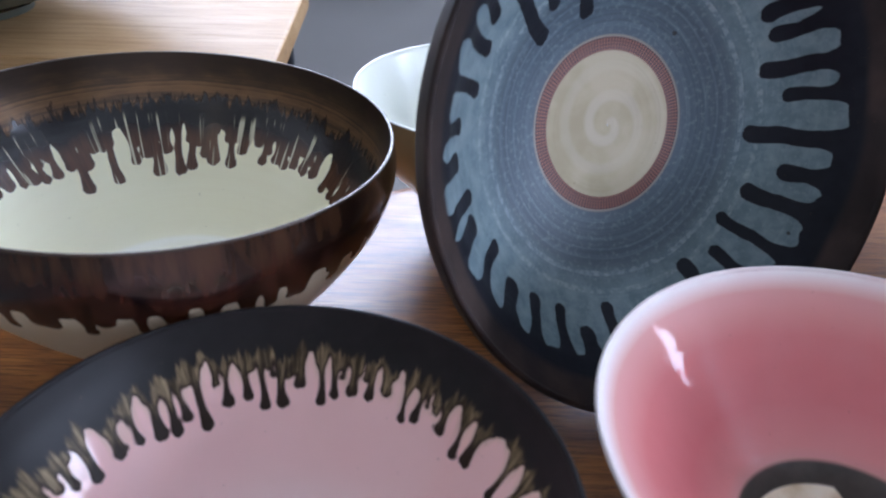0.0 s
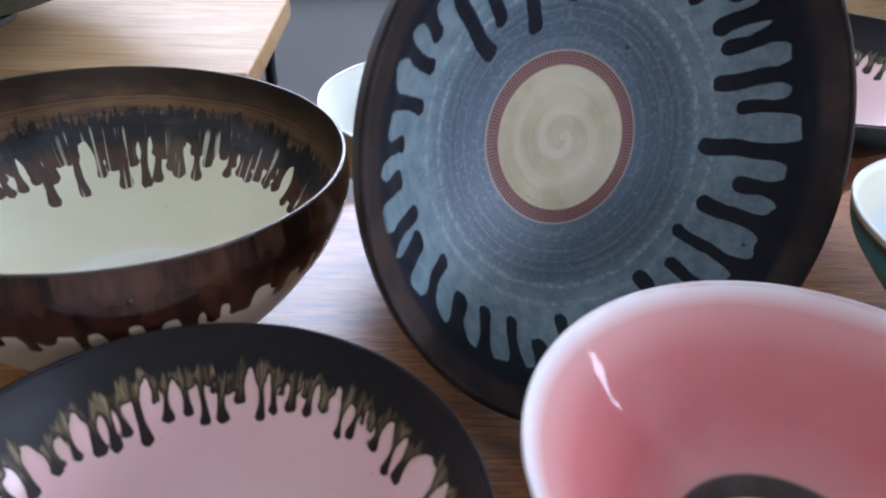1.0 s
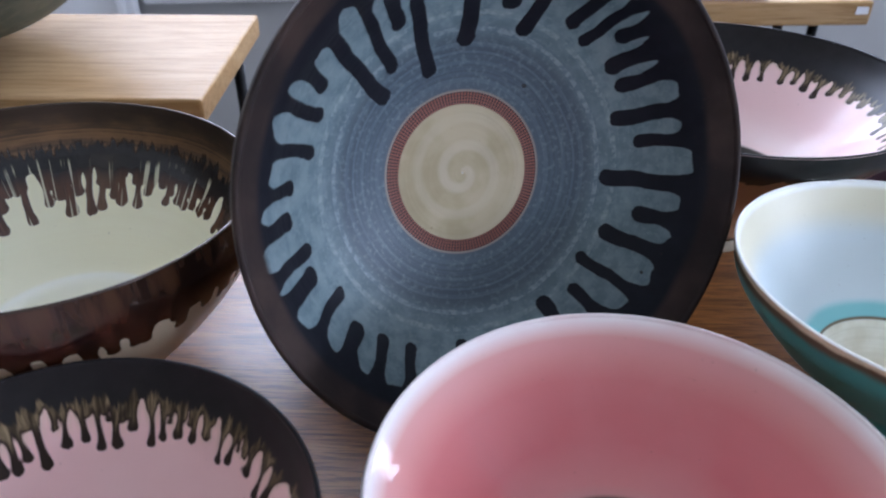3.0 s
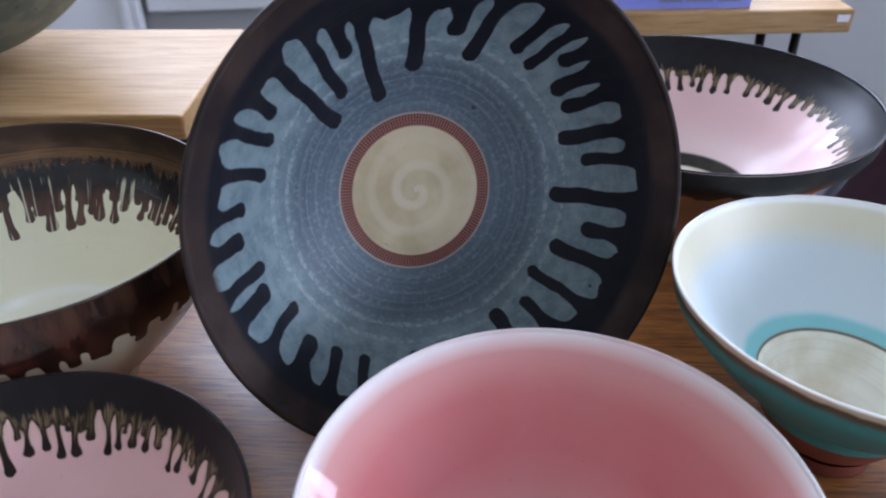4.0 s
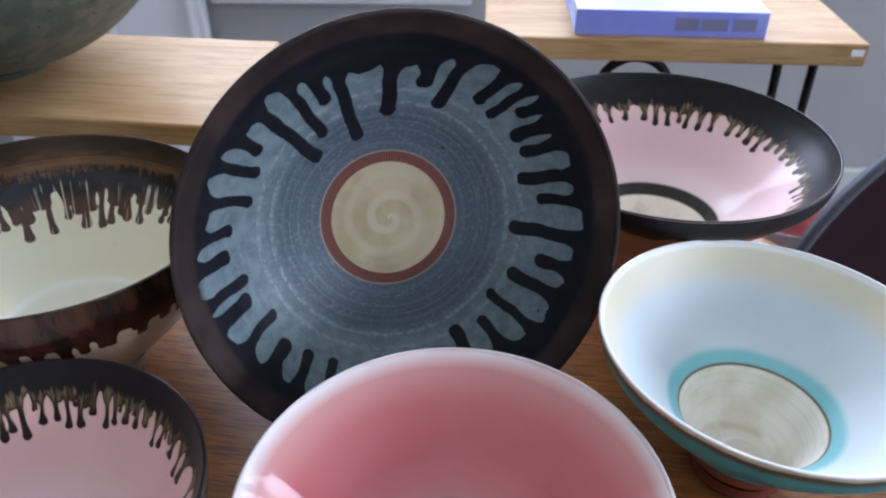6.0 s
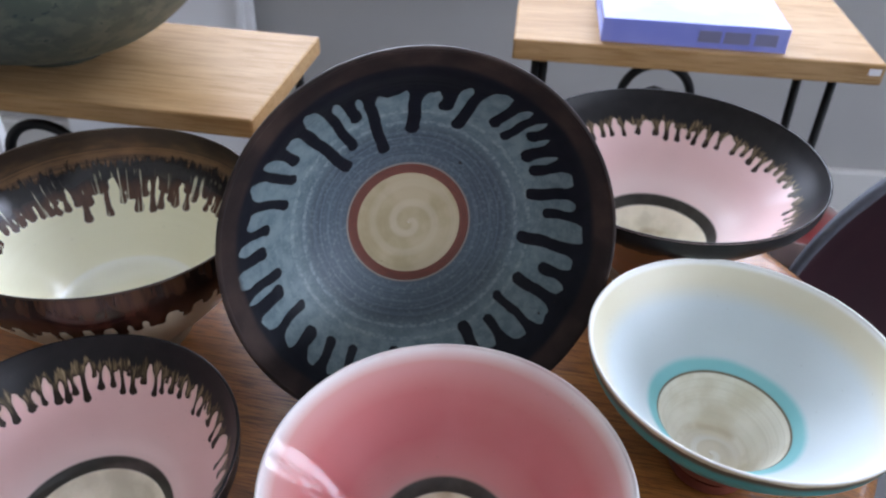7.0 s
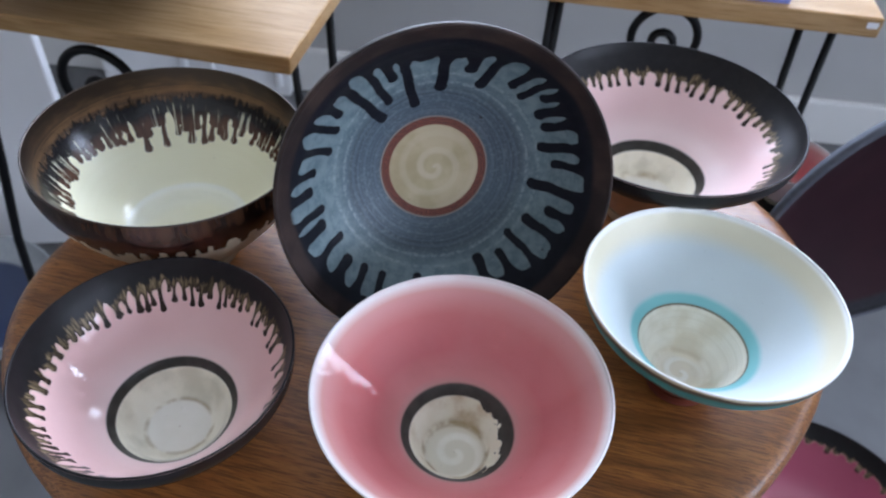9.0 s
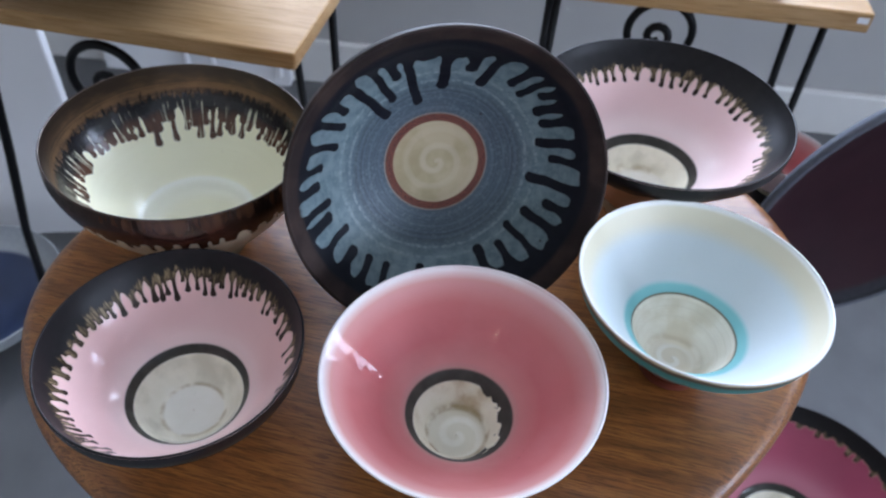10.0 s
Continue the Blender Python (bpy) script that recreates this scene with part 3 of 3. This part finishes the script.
# glaze runs: degrees round the rim, millimetres from the rim to the tip
BLUE_RUNS = ((3.5, 52.0), (12.2, 62.2), (23.2, 54.3), (30.8, 55.0), (37.7, 41.7), (43.8, 57.3), (51.3, 54.8), (64.2, 70.8), (73.5, 59.2), (86.5, 80.8), (105.3, 93.2), (112.7, 60.0), (120.7, 79.3), (131.5, 89.2), (141.8, 50.8), (150.3, 56.8), (161.0, 57.5), (171.2, 45.0), (179.5, 41.3), (189.7, 50.0), (196.5, 46.2), (207.3, 55.0), (218.2, 47.7), (228.3, 50.0), (238.5, 52.0), (247.7, 43.5), (257.5, 57.5), (293.0, 65.0), (305.0, 59.3), (316.5, 67.0), (329.5, 62.7), (339.5, 48.8), (350.3, 70.0))
BLUE_BAND = ((0.2, 20.0), (6.8, 25.3), (18.2, 22.2), (27.5, 27.5), (40.3, 18.2), (48.0, 22.5), (57.2, 23.8), (69.5, 32.3), (80.2, 44.2), (89.8, 43.5), (98.7, 47.0), (109.7, 37.2), (118.2, 33.0), (126.0, 20.8), (137.2, 31.7), (146.0, 20.5), (155.0, 16.8), (165.0, 25.2), (173.2, 16.0), (180.8, 11.3), (190.8, 11.8), (198.2, 14.3), (210.7, 24.0), (222.5, 23.8), (231.2, 23.8), (304.3, 37.7), (313.3, 27.3), (326.8, 25.7), (346.5, 24.2))
PINK_RUNS = ((9.9, 30.2), (24.8, 36.4), (36.9, 35.5), (41.9, 36.5), (49.0, 32.5), (57.0, 33.4), (61.1, 35.5), (67.2, 28.4), (72.2, 31.4), (77.2, 31.3), (82.2, 33.4), (86.2, 36.4), (92.2, 30.2), (97.3, 37.3), (102.3, 37.4), (107.3, 33.2), (112.4, 34.2), (119.4, 40.3), (124.5, 35.1), (127.5, 38.1), (131.5, 37.1), (137.6, 35.0), (143.6, 35.0), (151.6, 37.0), (156.9, 33.9), (160.9, 30.8), (165.9, 30.7), (169.9, 30.6), (175.9, 29.5), (181.9, 31.4), (189.9, 31.3), (197.9, 32.1), (203.9, 32.0), (214.9, 30.7), (220.9, 30.5))
PINK_BAND = ((116.3, 14.5), (103.3, 15.4), (94.2, 16.3), (137.4, 18.6), (165.8, 20.6), (197.8, 20.1), (78.2, 16.0), (57.1, 16.9), (40.0, 18.1), (273.5, 6.5))
CREAM_RUNS = ((38, 62), (46, 58), (51, 59), (61, 60), (70, 61), (79, 57), (83, 66), (90, 65), (98, 68), (103, 71), (111, 71), (119, 63), (127, 72), (132, 52), (139, 73), (142, 58), (147, 60), (152, 60), (156, 58), (160, 57), (165, 55), (171, 55), (176, 55), (181, 52), (189, 56), (195, 55), (202, 55), (208, 58), (216, 61))
SLATE_RUNS = ((2.8, 35.5), (10.6, 35.4), (16.8, 37.0), (22.4, 35.4), (27.4, 38.6), (33.2, 45.0), (39.8, 42.4), (45.3, 39.6), (50.4, 41.8), (59.8, 43.2), (66.1, 44.4), (72.3, 45.5), (81.8, 45.7), (88.2, 45.8), (94.3, 42.8), (103.8, 42.8), (112.2, 43.9), (119.5, 42.8), (124.8, 42.8), (131.2, 43.6), (354.1, 33.4))


def seen_runs(pairs, hw, lo, hi, count, extra=0):
    """Runs from (degrees, millimetres) pairs, with more at random where the list leaves the rim bare."""
    out = [(a, d * 0.001, hw * rnd.uniform(0.82, 1.15)) for a, d in pairs]
    for k in range(count):
        a = 360 * k / count + rnd.uniform(-1.5, 1.5)
        if min(abs((a - b + 180) % 360 - 180) for b, d in pairs) > 360 / count * 0.75:
            out.append((a, rnd.uniform(lo, hi), hw * rnd.uniform(0.8, 1.15)))
    for k in range(extra):
        a = rnd.uniform(0, 360)
        out.append((a, rnd.uniform(lo * 0.72, lo * 0.95), hw * 0.6))
    return out


def random_runs(n, lo, hi, w, jitter=0.5):
    out = []
    for k in range(n):
        out.append((360 / n * (k + rnd.uniform(-jitter, jitter)), rnd.uniform(lo, hi), w * rnd.uniform(0.75, 1.3)))
    return out


def offset_line(inner, t_rim, t_wall, foot_r, base):
    """The outer line of a bowl from its inner one."""
    out = []
    for i, (r, z) in enumerate(inner[:-1]):
        t = t_rim if i == 0 else t_wall
        if r + t * 0.8 > foot_r:
            out.append((r + t * 0.8, z - t * 0.6 if i else z))
    return out + [(foot_r * 1.02, base * 1.3), (foot_r * 0.8, base * 0.9), (0.004, base * 0.8)]


pk = [(0.0980, 0.0904), (0.0905, 0.0830), (0.0780, 0.0700), (0.0640, 0.0570), (0.0500, 0.0450), (0.0404, 0.0374), (0.0330, 0.0285), (0.0262, 0.0175), (0.0222, 0.0095), (0.0190, 0.0072), (0.0004, 0.0068)]
pink_bowl = thrown_bowl("bowl", pose(0.1566, 0.1735, TAB), glaze("pink_glaze", "pink", 0.098), pk, offset_line(pk, 0.0022, 0.005, 0.026, 0.006),
    "glossy pink footed bowl with white rim and dark well ring", [], 0, 0, (0.026, 0.006), M_FOOT)
fl = [(0.0887, 0.0950), (0.0853, 0.0864), (0.0782, 0.0735), (0.0675, 0.0577), (0.0545, 0.0430), (0.0447, 0.0354), (0.0384, 0.0274), (0.0313, 0.0171), (0.0250, 0.0117), (0.0200, 0.0105), (0.0004, 0.0103)]
drip_bowl = thrown_bowl("bowl", pose(-0.0428, 0.1382, TAB), glaze("pink_drip_glaze", "pinkdrip", 0.0879), fl, offset_line(fl, 0.0022, 0.005, 0.028, 0.0078),
    "pale pink bowl with charcoal rim and brown glaze runs", seen_runs(PINK_RUNS, 0.0023, 0.029, 0.037, 60, 90), PINK_BAND, 0.0007, (0.028, 0.0078), M_FOOT, flare=1.5, neck=0.55)
wh = [(0.0938, 0.1051), (0.0888, 0.0965), (0.0775, 0.0810), (0.0645, 0.0665), (0.0515, 0.0545), (0.0425, 0.0469), (0.0360, 0.0350), (0.0290, 0.0215), (0.0215, 0.0125), (0.0120, 0.0102), (0.0004, 0.0097)]
white_bowl = thrown_bowl("bowl", pose(0.3158, 0.2917, TAB), glaze("white_teal_glaze", "white", 0.0958), wh, offset_line(wh, 0.0022, 0.005, 0.0264, 0.009),
    "white footed bowl with turquoise ring and teal outside", [], 0, 0, (0.0264, 0.009), M_FOOT_RED, warp=((1, 0.0, -0.0384, 48),))
bp = [(0.1200, 0.1198), (0.1155, 0.1120), (0.1055, 0.1000), (0.0890, 0.0830), (0.0680, 0.0615), (0.0502, 0.0479), (0.0420, 0.0370), (0.0340, 0.0240), (0.0270, 0.0160), (0.0200, 0.0150), (0.0004, 0.0145)]
back_pink = thrown_bowl("bowl", pose(0.2727, 0.4984, TAB), glaze("pink_drip_glaze_large", "pinkdrip", 0.117), bp, offset_line(bp, 0.0024, 0.006, 0.036, 0.01),
    "large pink bowl with slate rim and brown glaze runs", seen_runs(SLATE_RUNS, 0.0026, 0.035, 0.042, 66, 130), 0.0262, 0.0007, (0.036, 0.01), M_FOOT, flare=1.3)
bl = [(0.1086, 0.1220), (0.1068, 0.1120), (0.1020, 0.0950), (0.0885, 0.0720), (0.0720, 0.0510), (0.0560, 0.0345), (0.0490, 0.0300), (0.0440, 0.0225), (0.0370, 0.0172), (0.0220, 0.0145), (0.0100, 0.0138), (0.0004, 0.0135)]
cream_bowl = thrown_bowl("bowl", pose(-0.1271, 0.3228, TAB), glaze("cream_bronze_glaze", "cream", 0.1095), bl, offset_line(bl, 0.0022, 0.006, 0.0425, 0.009),
    "cream bowl with bronze rim and dark brown glaze runs", seen_runs(CREAM_RUNS, 0.0034, 0.057, 0.064, 100, 190), 0.0405, 0.0012, (0.0425, 0.009), M_FOOT, n_out=150,
    out_runs=random_runs(70, 0.031, 0.043, 0.0026), out_band=0.028, warp=((1, 0.0, -0.0463, 31.7),))
pl = [(0.1240, 0.0760), (0.1135, 0.0640), (0.0960, 0.0415), (0.0800, 0.0290), (0.0640, 0.0205), (0.0480, 0.0140), (0.0429, 0.0129), (0.0300, 0.0120), (0.0150, 0.0115), (0.0004, 0.0112)]
LEAN_BACK = Matrix.Translation((0.1144, 0.3005, TAB + 0.1362)) @ pose(0, 0, 0, 0, 0, 24.5) @ pose(0, 0, 0, 90 - 17.0, 0, 0) @ pose(0, 0, -0.076)
plate = thrown_bowl("wide_bowl", LEAN_BACK, glaze("blue_glaze", "blue", 0.1295), pl, [(0.1272, 0.0760), (0.1264, 0.0660), (0.1195, 0.0545), (0.1010, 0.0360), (0.0830, 0.0235), (0.0660, 0.0140), (0.0459, 0.0104), (0.0360, 0.0072), (0.0040, 0.0064)],
    "wide blue-grey bowl with dark runs, standing on its rim", seen_runs(BLUE_RUNS, 0.0041, 0.05, 0.06, 14), BLUE_BAND, 0.0008, (0.045, 0.008), M_FOOT, seg=1080, n_in=320, flare=0.75, neck=0.95)
easel = anchor("plate_stand", pose(0.1298, 0.2667, TAB, 0, 0, 24.5), "small black iron easel holding up the wide blue-grey bowl", "stand")
for x in (-0.022, 0.022):
    part("foot", tube_bm([(x, -0.010, 0.020), (x, -0.011, 0.011), (x, -0.006, 0.0042), (x, 0.03, 0.0036), (x, 0.10, 0.0036)], 0.0034, 8), M_IRON, easel)
    part("prop", tube_bm([(x, 0.098, 0.0036), (x * 0.9, 0.106, 0.04), (x * 0.7, 0.112, 0.085)], 0.003, 8), M_IRON, easel)
for y, z, w in ((0.004, 0.0105, 0.025), (0.112, 0.085, 0.017)):
    part("bar", tube_bm([(-w, y, z), (w, y, z)], 0.0032, 8), M_IRON, easel)
cw = [(0.0830, 0.1010), (0.0790, 0.0900), (0.0680, 0.0650), (0.0500, 0.0450), (0.0330, 0.0250), (0.0150, 0.0150), (0.0004, 0.0140)]
thrown_bowl("bowl", pose(0.037, 0.447, TAB), glaze("pale_cream_glaze", "cream_plain", 0.085), cw, offset_line(cw, 0.0022, 0.005, 0.028, 0.008),
    "pale cream footed bowl with ochre outside", [], 0, 0, (0.028, 0.008), M_FOOT, seg=240, n_in=50)

# ---- side tables ----
def board_table(m, w, d, thick, name, label, legs):
    t = anchor(name, m, label, "table")
    part("tabletop", box_bm(w, d, thick, 0.0025, (0, d / 2, -thick / 2)), M_BOARD, t, smooth=False)
    for pts, r in legs:
        part("leg", tube_bm(pts, r), M_IRON, t)
    return t


def scroll(cx, y, top, r):
    """An iron arch with a curled end."""
    arch = [(cx + r * math.cos(a), y, top - r + r * math.sin(a)) for a in np.linspace(-0.5, math.pi + 0.5, 26)]
    curl = [(cx - 0.004 + (0.018 - 0.0009 * k) * math.cos(k * 0.5), y, top - r * 1.15 + (0.018 - 0.0009 * k) * math.sin(k * 0.5)) for k in range(-2, 12)]
    return [(arch, 0.006), (curl, 0.006)]


def hairpin(x, y, dx, dy, h, spread):
    return [([(x - spread, y, -0.02), (x - spread * 0.6 + dx, y + dy, -h * 0.8), (x + dx, y + dy, -h)], 0.0058), ([(x + spread, y, -0.02), (x + spread * 0.6 + dx, y + dy, -h * 0.8), (x + dx + 0.004, y + dy, -h)], 0.0058)]


right_table = board_table(pose(0.32, 0.8517, 0.79, 0, 0, 5.3), 0.442, 0.34, 0.027, "side_table", "pale wooden side table on black iron legs",
    hairpin(-0.185, 0.03, -0.01, 0, 0.79, 0.005) + hairpin(0.163, 0.05, 0.02, 0, 0.79, 0.022) + scroll(-0.03, 0.05, -0.04, 0.045))
left_table = board_table(pose(-0.3638, 0.5294, 0.7978, 0, 0, 2.2), 0.50, 0.218, 0.0215, "side_table", "pale wooden side table on curled black iron legs",
    hairpin(0.2, 0.19, 0.02, 0, 0.7978, 0.03) + [([(-0.20, 0.08, -0.02), (-0.225, 0.08, -0.15), (-0.250, 0.078, -0.30), (-0.275, 0.07, -0.45), (-0.292, 0.068, -0.62), (-0.305, 0.065, -0.7978)], 0.007)] + scroll(-0.024, 0.05, -0.062, 0.05))

# ---- things round about ----
gb = [(0.196, 0.135), (0.178, 0.104), (0.146, 0.066), (0.102, 0.034), (0.055, 0.017), (0.0004, 0.012)]
thrown_bowl("large_bowl", pose(-0.385, 0.64, 0.7978), glaze("green_glaze", "green", 0.15), gb, offset_line(gb, 0.004, 0.008, 0.055, 0.008),
    "large mottled grey-green stoneware bowl on a side table", [], 0, 0, (0.050, 0.006), M_CLAY, seg=240, n_in=50, group="bowls on side tables")
fb = [(0.190, 0.130), (0.182, 0.115), (0.150, 0.085), (0.110, 0.060), (0.080, 0.048), (0.060, 0.030), (0.045, 0.016), (0.0004, 0.014)]
thrown_bowl("large_bowl", pose(0.665, 0.56, 0.0), glaze("magenta_glaze", "bigpink", 0.19), fb, offset_line(fb, 0.004, 0.008, 0.055, 0.01),
    "large magenta bowl with dark rim standing on the floor", random_runs(60, 0.03, 0.042, 0.0035), 0.028, 0.001, (0.055, 0.01), M_FOOT, seg=480, n_in=70, group="bowls on the floor")
nb = [(0.170, 0.120), (0.160, 0.10), (0.130, 0.070), (0.09, 0.040), (0.05, 0.018), (0.0004, 0.014)]
thrown_bowl("large_bowl", pose(-0.865, 0.60, 0.0), glaze("navy_glaze", "navy", 0.17), nb, offset_line(nb, 0.004, 0.008, 0.06, 0.01),
    "large dark blue bowl with pale grey rim on the floor", [], 0, 0, (0.06, 0.01), M_FOOT, seg=240, n_in=50, group="bowls on the floor")

axis = Vector((0.4435, -0.8919, -0.0883)).normalized()
DISH = Matrix.Translation((0.634, 0.748, 0.585)) @ axis.to_track_quat("Z", "Y").to_matrix().to_4x4() @ pose(0, 0, -0.07)
dd = [(0.210, 0.0700), (0.192, 0.0600), (0.150, 0.0400), (0.110, 0.0250), (0.070, 0.0160), (0.030, 0.0130), (0.0004, 0.0125)]
thrown_bowl("wide_bowl", DISH, glaze("burgundy_glaze", "burgundy", 0.20), dd, offset_line(dd, 0.016, 0.013, 0.06, 0.008),
    "large dark burgundy bowl standing on its rim on a stool", random_runs(44, 0.205, 0.22, 0.006), 0.2, 0.002, (0.06, 0.008), M_FOOT, seg=360, n_in=70, group="bowls on the floor")
stand = anchor("display_stand", pose(0.620, 0.767, 0.016), "black iron display stand under a standing bowl", "stand")
bm = bmesh.new()
bmesh.ops.create_cone(bm, cap_ends=True, segments=48, radius1=0.09, radius2=0.085, depth=0.012, matrix=pose(0, 0, -0.010))
part("base", bm, M_IRON, stand, smooth=False)
part("post", tube_bm([(0, 0, -0.008), (0, 0, 0.349)], 0.007), M_IRON, stand)
part("cradle", tube_bm([(-0.016, 0.007, 0.354), (-0.008, 0.003, 0.350), (0, 0, 0.348), (0.008, -0.003, 0.350), (0.016, -0.007, 0.354)], 0.006), M_IRON, stand)
sp = [(0.0620, 0.075), (0.0580, 0.066), (0.045, 0.045), (0.028, 0.022), (0.012, 0.012), (0.0004, 0.011)]
low = anchor("low_stand", pose(0.520, 0.905, 0.0), "narrow black iron stand under a small bowl", "stand")
part("top", box_bm(0.09, 0.09, 0.008, 0.002, (0, 0, 0.463)), M_IRON, low, smooth=False)
part("post", tube_bm([(0, 0, 0.459), (0, 0, 0.0)], 0.008), M_IRON, low)
thrown_bowl("bowl", pose(0.520, 0.905, 0.467), glaze("rose_glaze", "pink", 0.062), sp, offset_line(sp, 0.002, 0.004, 0.022, 0.006),
    "small rose-pink bowl with white rim", [], 0, 0, (0.022, 0.006), M_FOOT, seg=200, n_in=40, group="bowls on the floor")

M_BOOK = Mat("lavender_cover", 0.42)
M_BOOK.color(M_BOOK.mix(M_BOOK.step(M_BOOK.noise(9, 3), 0.4, 0.7), (0.22, 0.26, 0.70), (0.36, 0.40, 0.78)))
M_BOOK = M_BOOK.m
M_PAGE = plain("book_pages", (0.62, 0.64, 0.70), 0.7, vary=0.1, scale=300)
M_PRINT = plain("grey_print", (0.20, 0.20, 0.32), 0.4)
book = anchor("book", right_table.matrix_world @ pose(-0.005, 0.012, 0.0), "thick book with glossy lavender-blue cover on a side table", "book")
part("pages", box_bm(0.212, 0.150, 0.024, 0.001, (0.001, 0.083, 0.015)), M_PAGE, book, smooth=False)
part("back_cover", box_bm(0.22, 0.16, 0.003, 0.001, (0, 0.08, 0.0015)), M_BOOK, book, smooth=False)
part("front_cover", box_bm(0.22, 0.16, 0.003, 0.001, (0, 0.08, 0.0285)), M_BOOK, book, smooth=False)
spine = part("spine", box_bm(0.22, 0.004, 0.027, 0.0012, (0, 0.002, 0.015)), M_BOOK, book, smooth=False)
for x, w in ((0.018, 0.026), (0.050, 0.030), (0.084, 0.026)):
    part("print_bar", box_bm(w, 0.0006, 0.014, 0, (x, -0.0005, 0.015)), M_PRINT, spine, smooth=False)
part("price_tag", box_bm(0.014, 0.001, 0.008, 0, (0.209, -0.0006, -0.010)), M_WHITE, right_table, "small white price tag", smooth=False)
slab("wall_panel", (0.5, 0.03, 1.3), pose(-1.025, 0.845, 0.65, 0, 0, 20), M_WHITE, "white painted board standing off the wall", 0.004)
PANEL = BACK @ pose(-1.10, -0.02, 0)
slab("trim_door", (0.54, 0.035, 1.09), PANEL @ pose(0, -0.0225, 0.545), M_WHITE, "white painted panelled door", 0.004)
for x in (-0.02, 0.055, 0.245):
    slab("trim_moulding", (0.018, 0.02, 1.02), PANEL @ pose(x, -0.05, 0.545), M_WHITE, "white painted door moulding", 0.006)
slab("trim_ledge", (0.60, 0.03, 0.5), BACK @ pose(-0.52, -0.015, 0.80), M_WHITE, "pale painted panel under the window", 0.005)
